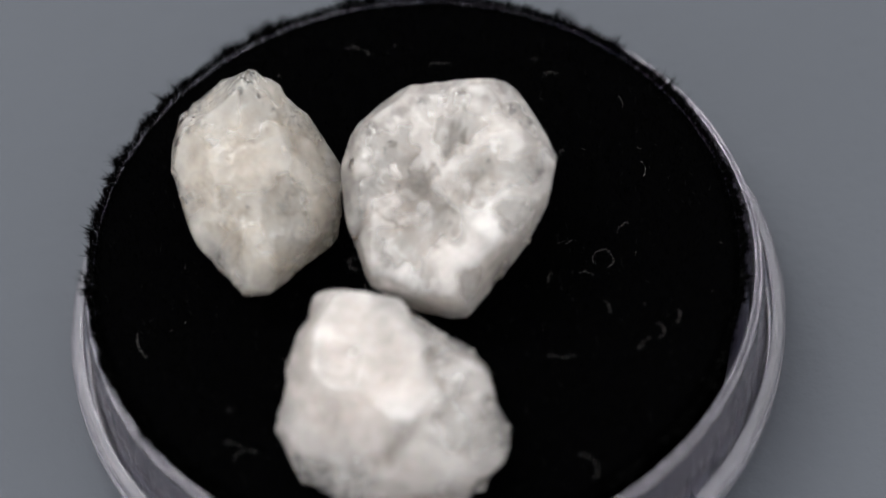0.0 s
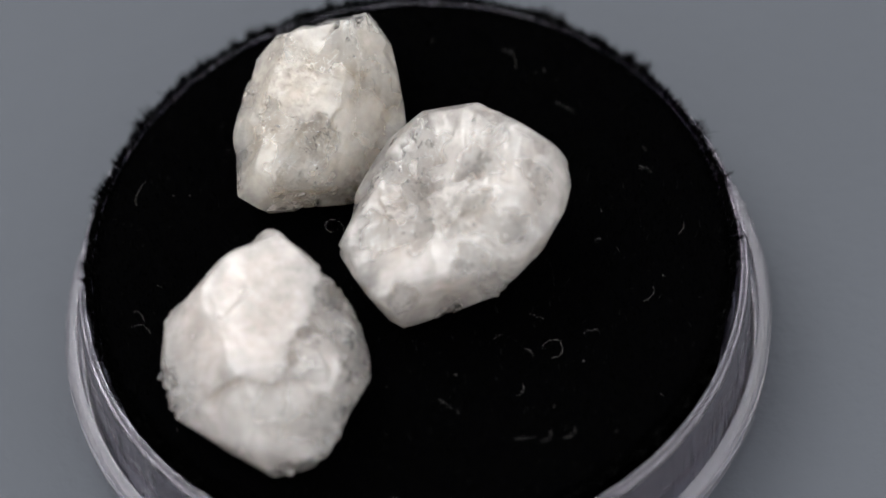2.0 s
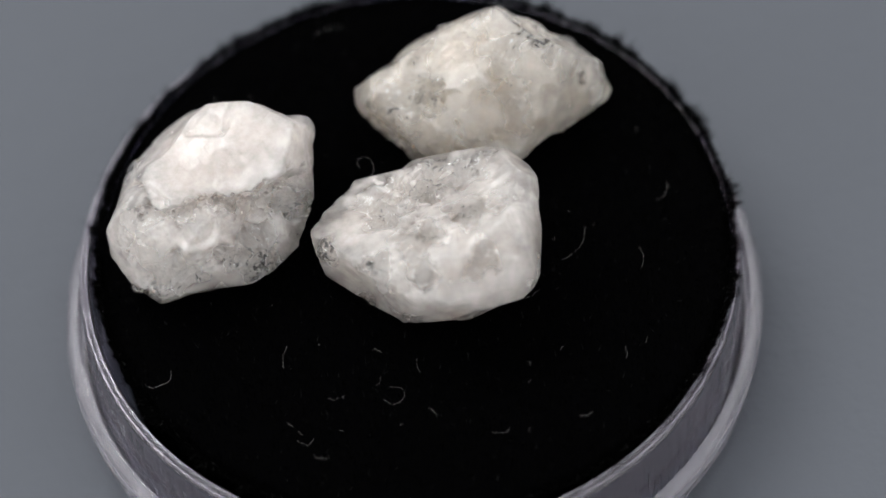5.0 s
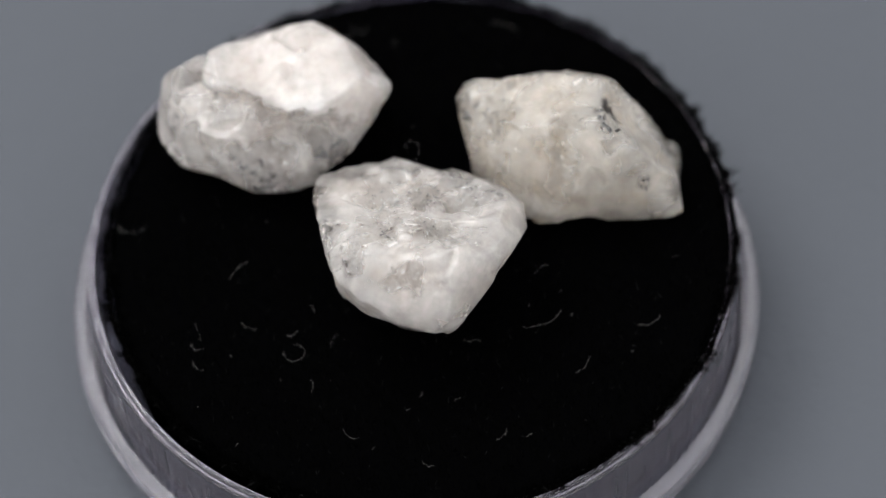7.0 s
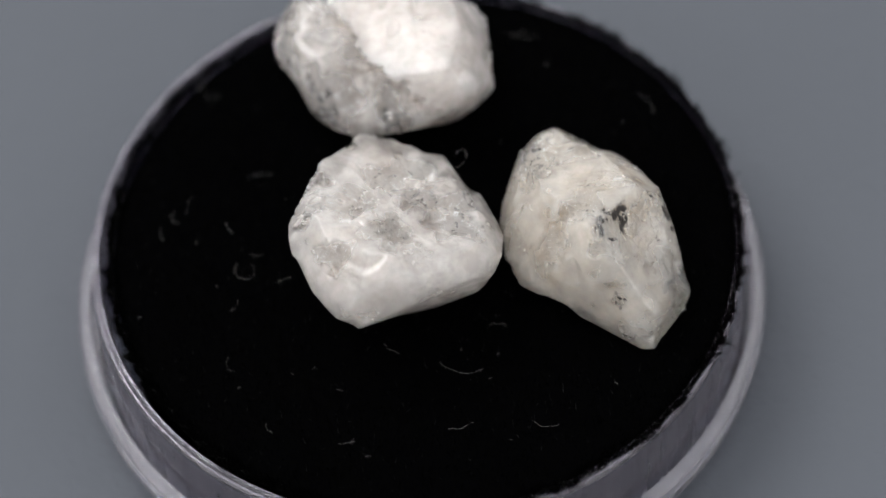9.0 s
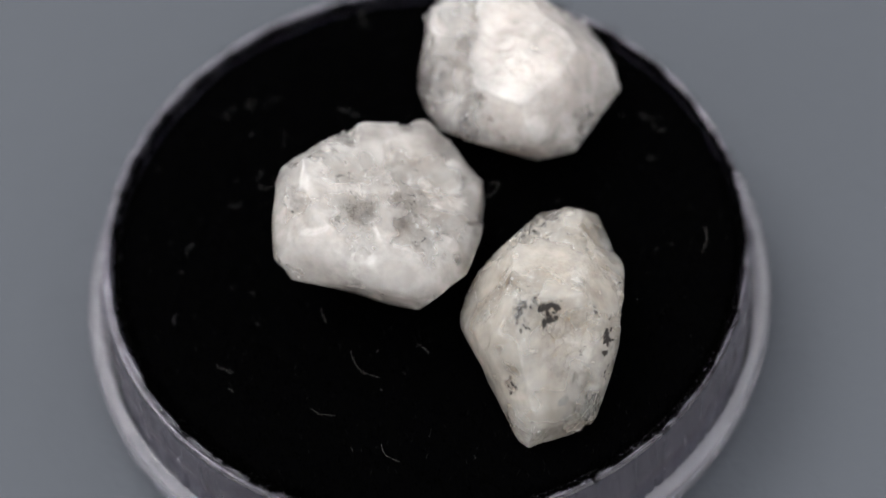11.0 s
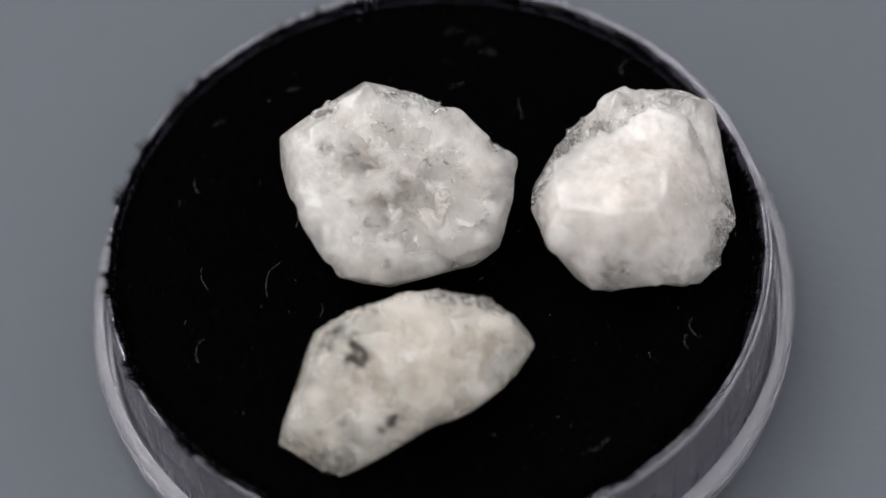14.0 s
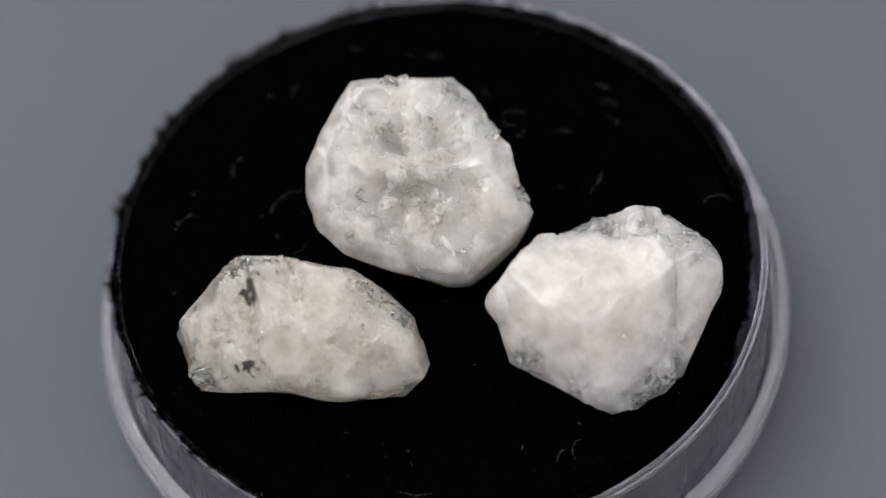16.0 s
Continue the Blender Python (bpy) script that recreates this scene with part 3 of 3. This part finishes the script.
for spot, spread, count, size in (((-0.8, 2.1, 2.8), (0.2, 0.3, 0.2), 12, 0.42), ((-1.0, 1.7, 3.1), (0.15, 0.25, 0.2), 6, 0.32), ((-0.1, 2.3, 3.5), (0.2, 0.2, 0.1), 6, 0.32), ((0.5, 2.9, 3.5), (0.12, 0.2, 0.1), 4, 0.3),
                                  ((-3.2, 1.6, 0.85), (0.15, 0.25, 0.25), 15, 0.3), ((-3.3, 2.8, -0.5), (0.1, 0.3, 0.3), 9, 0.13), ((-2.6, 1.0, 2.2), (0.12, 0.15, 0.12), 4, 0.17),
                                  ((-2.5, 2.8, 0.9), (0.2, 0.2, 0.2), 5, 0.12), ((-2.9, 4.4, -1.6), (0.3, 0.3, 0.3), 9, 0.13), ((0.2, 3.3, 2.9), (0.2, 0.2, 0.2), 4, 0.14), ((0.5, 4.6, 0.3), (0.15, 0.4, 0.25), 7, 0.17)):
    flakes(crystal_c, "inclusion_or_window_grey", spot, spread, count, size, FLECK, int(100 + 50 * spot[0]) % 997, -0.005, "dark brown mineral flecks")
# grey flakes added behind the clear windows, for the dark velvet seen through them
for ob, spots in ((crystal_b, ((-1.4, -0.5, 1.7, 4, 0.42), (-2.6, 2.1, 1.8, 3, 0.4), (0.9, 1.3, 3.0, 5, 0.42), (-1.8, 0.8, 1.8, 3, 0.35), (-4.0, 1.8, 0.8, 3, 0.22), (1.0, 2.7, 3.5, 3, 0.3))),
                  (crystal_c, ((1.5, -2.9, 1.5, 4, 0.45), (-1.9, 4.9, -0.5, 4, 0.4)))):
    for x, y, z, count, size in spots:
        flakes(ob, "inclusion_or_window_grey", (x, y, z), (0.3, 0.3, 0.15), count, size, WINDOW_GREY, int(400 + 60 * x + 20 * y) % 997, 0.4, "grey flake added behind a clear window")
# a curled hair caught on the blocky crystal
curl = [(-4.35 - 0.32 * math.sin(a) - 0.05 * a, -2.85 + 0.36 * math.cos(a), -0.2 + 0.32 * math.sin(a) * 0.6 + 0.05 * a) for a in [i * 0.33 - 1.2 for i in range(17)]]
part("lint_fibre", thread(curl, 0.0035), crystal_b, "pale curled hair")
for ob, c in ((crystal_a, CEN_A), (crystal_b, CEN_B), (crystal_c, CEN_C)):
    carry(ob, *c)


def motions():
    times = [i * 0.5 for i in range(33)]
    for ob, place in TURNING:
        rows = []
        for t in times:
            turn = pose(0, 0, 0, 0, 0, START + SPIN * t)
            rows.append((t, turn @ Matrix.Translation(place)))
        walk(ob, rows)


motions()
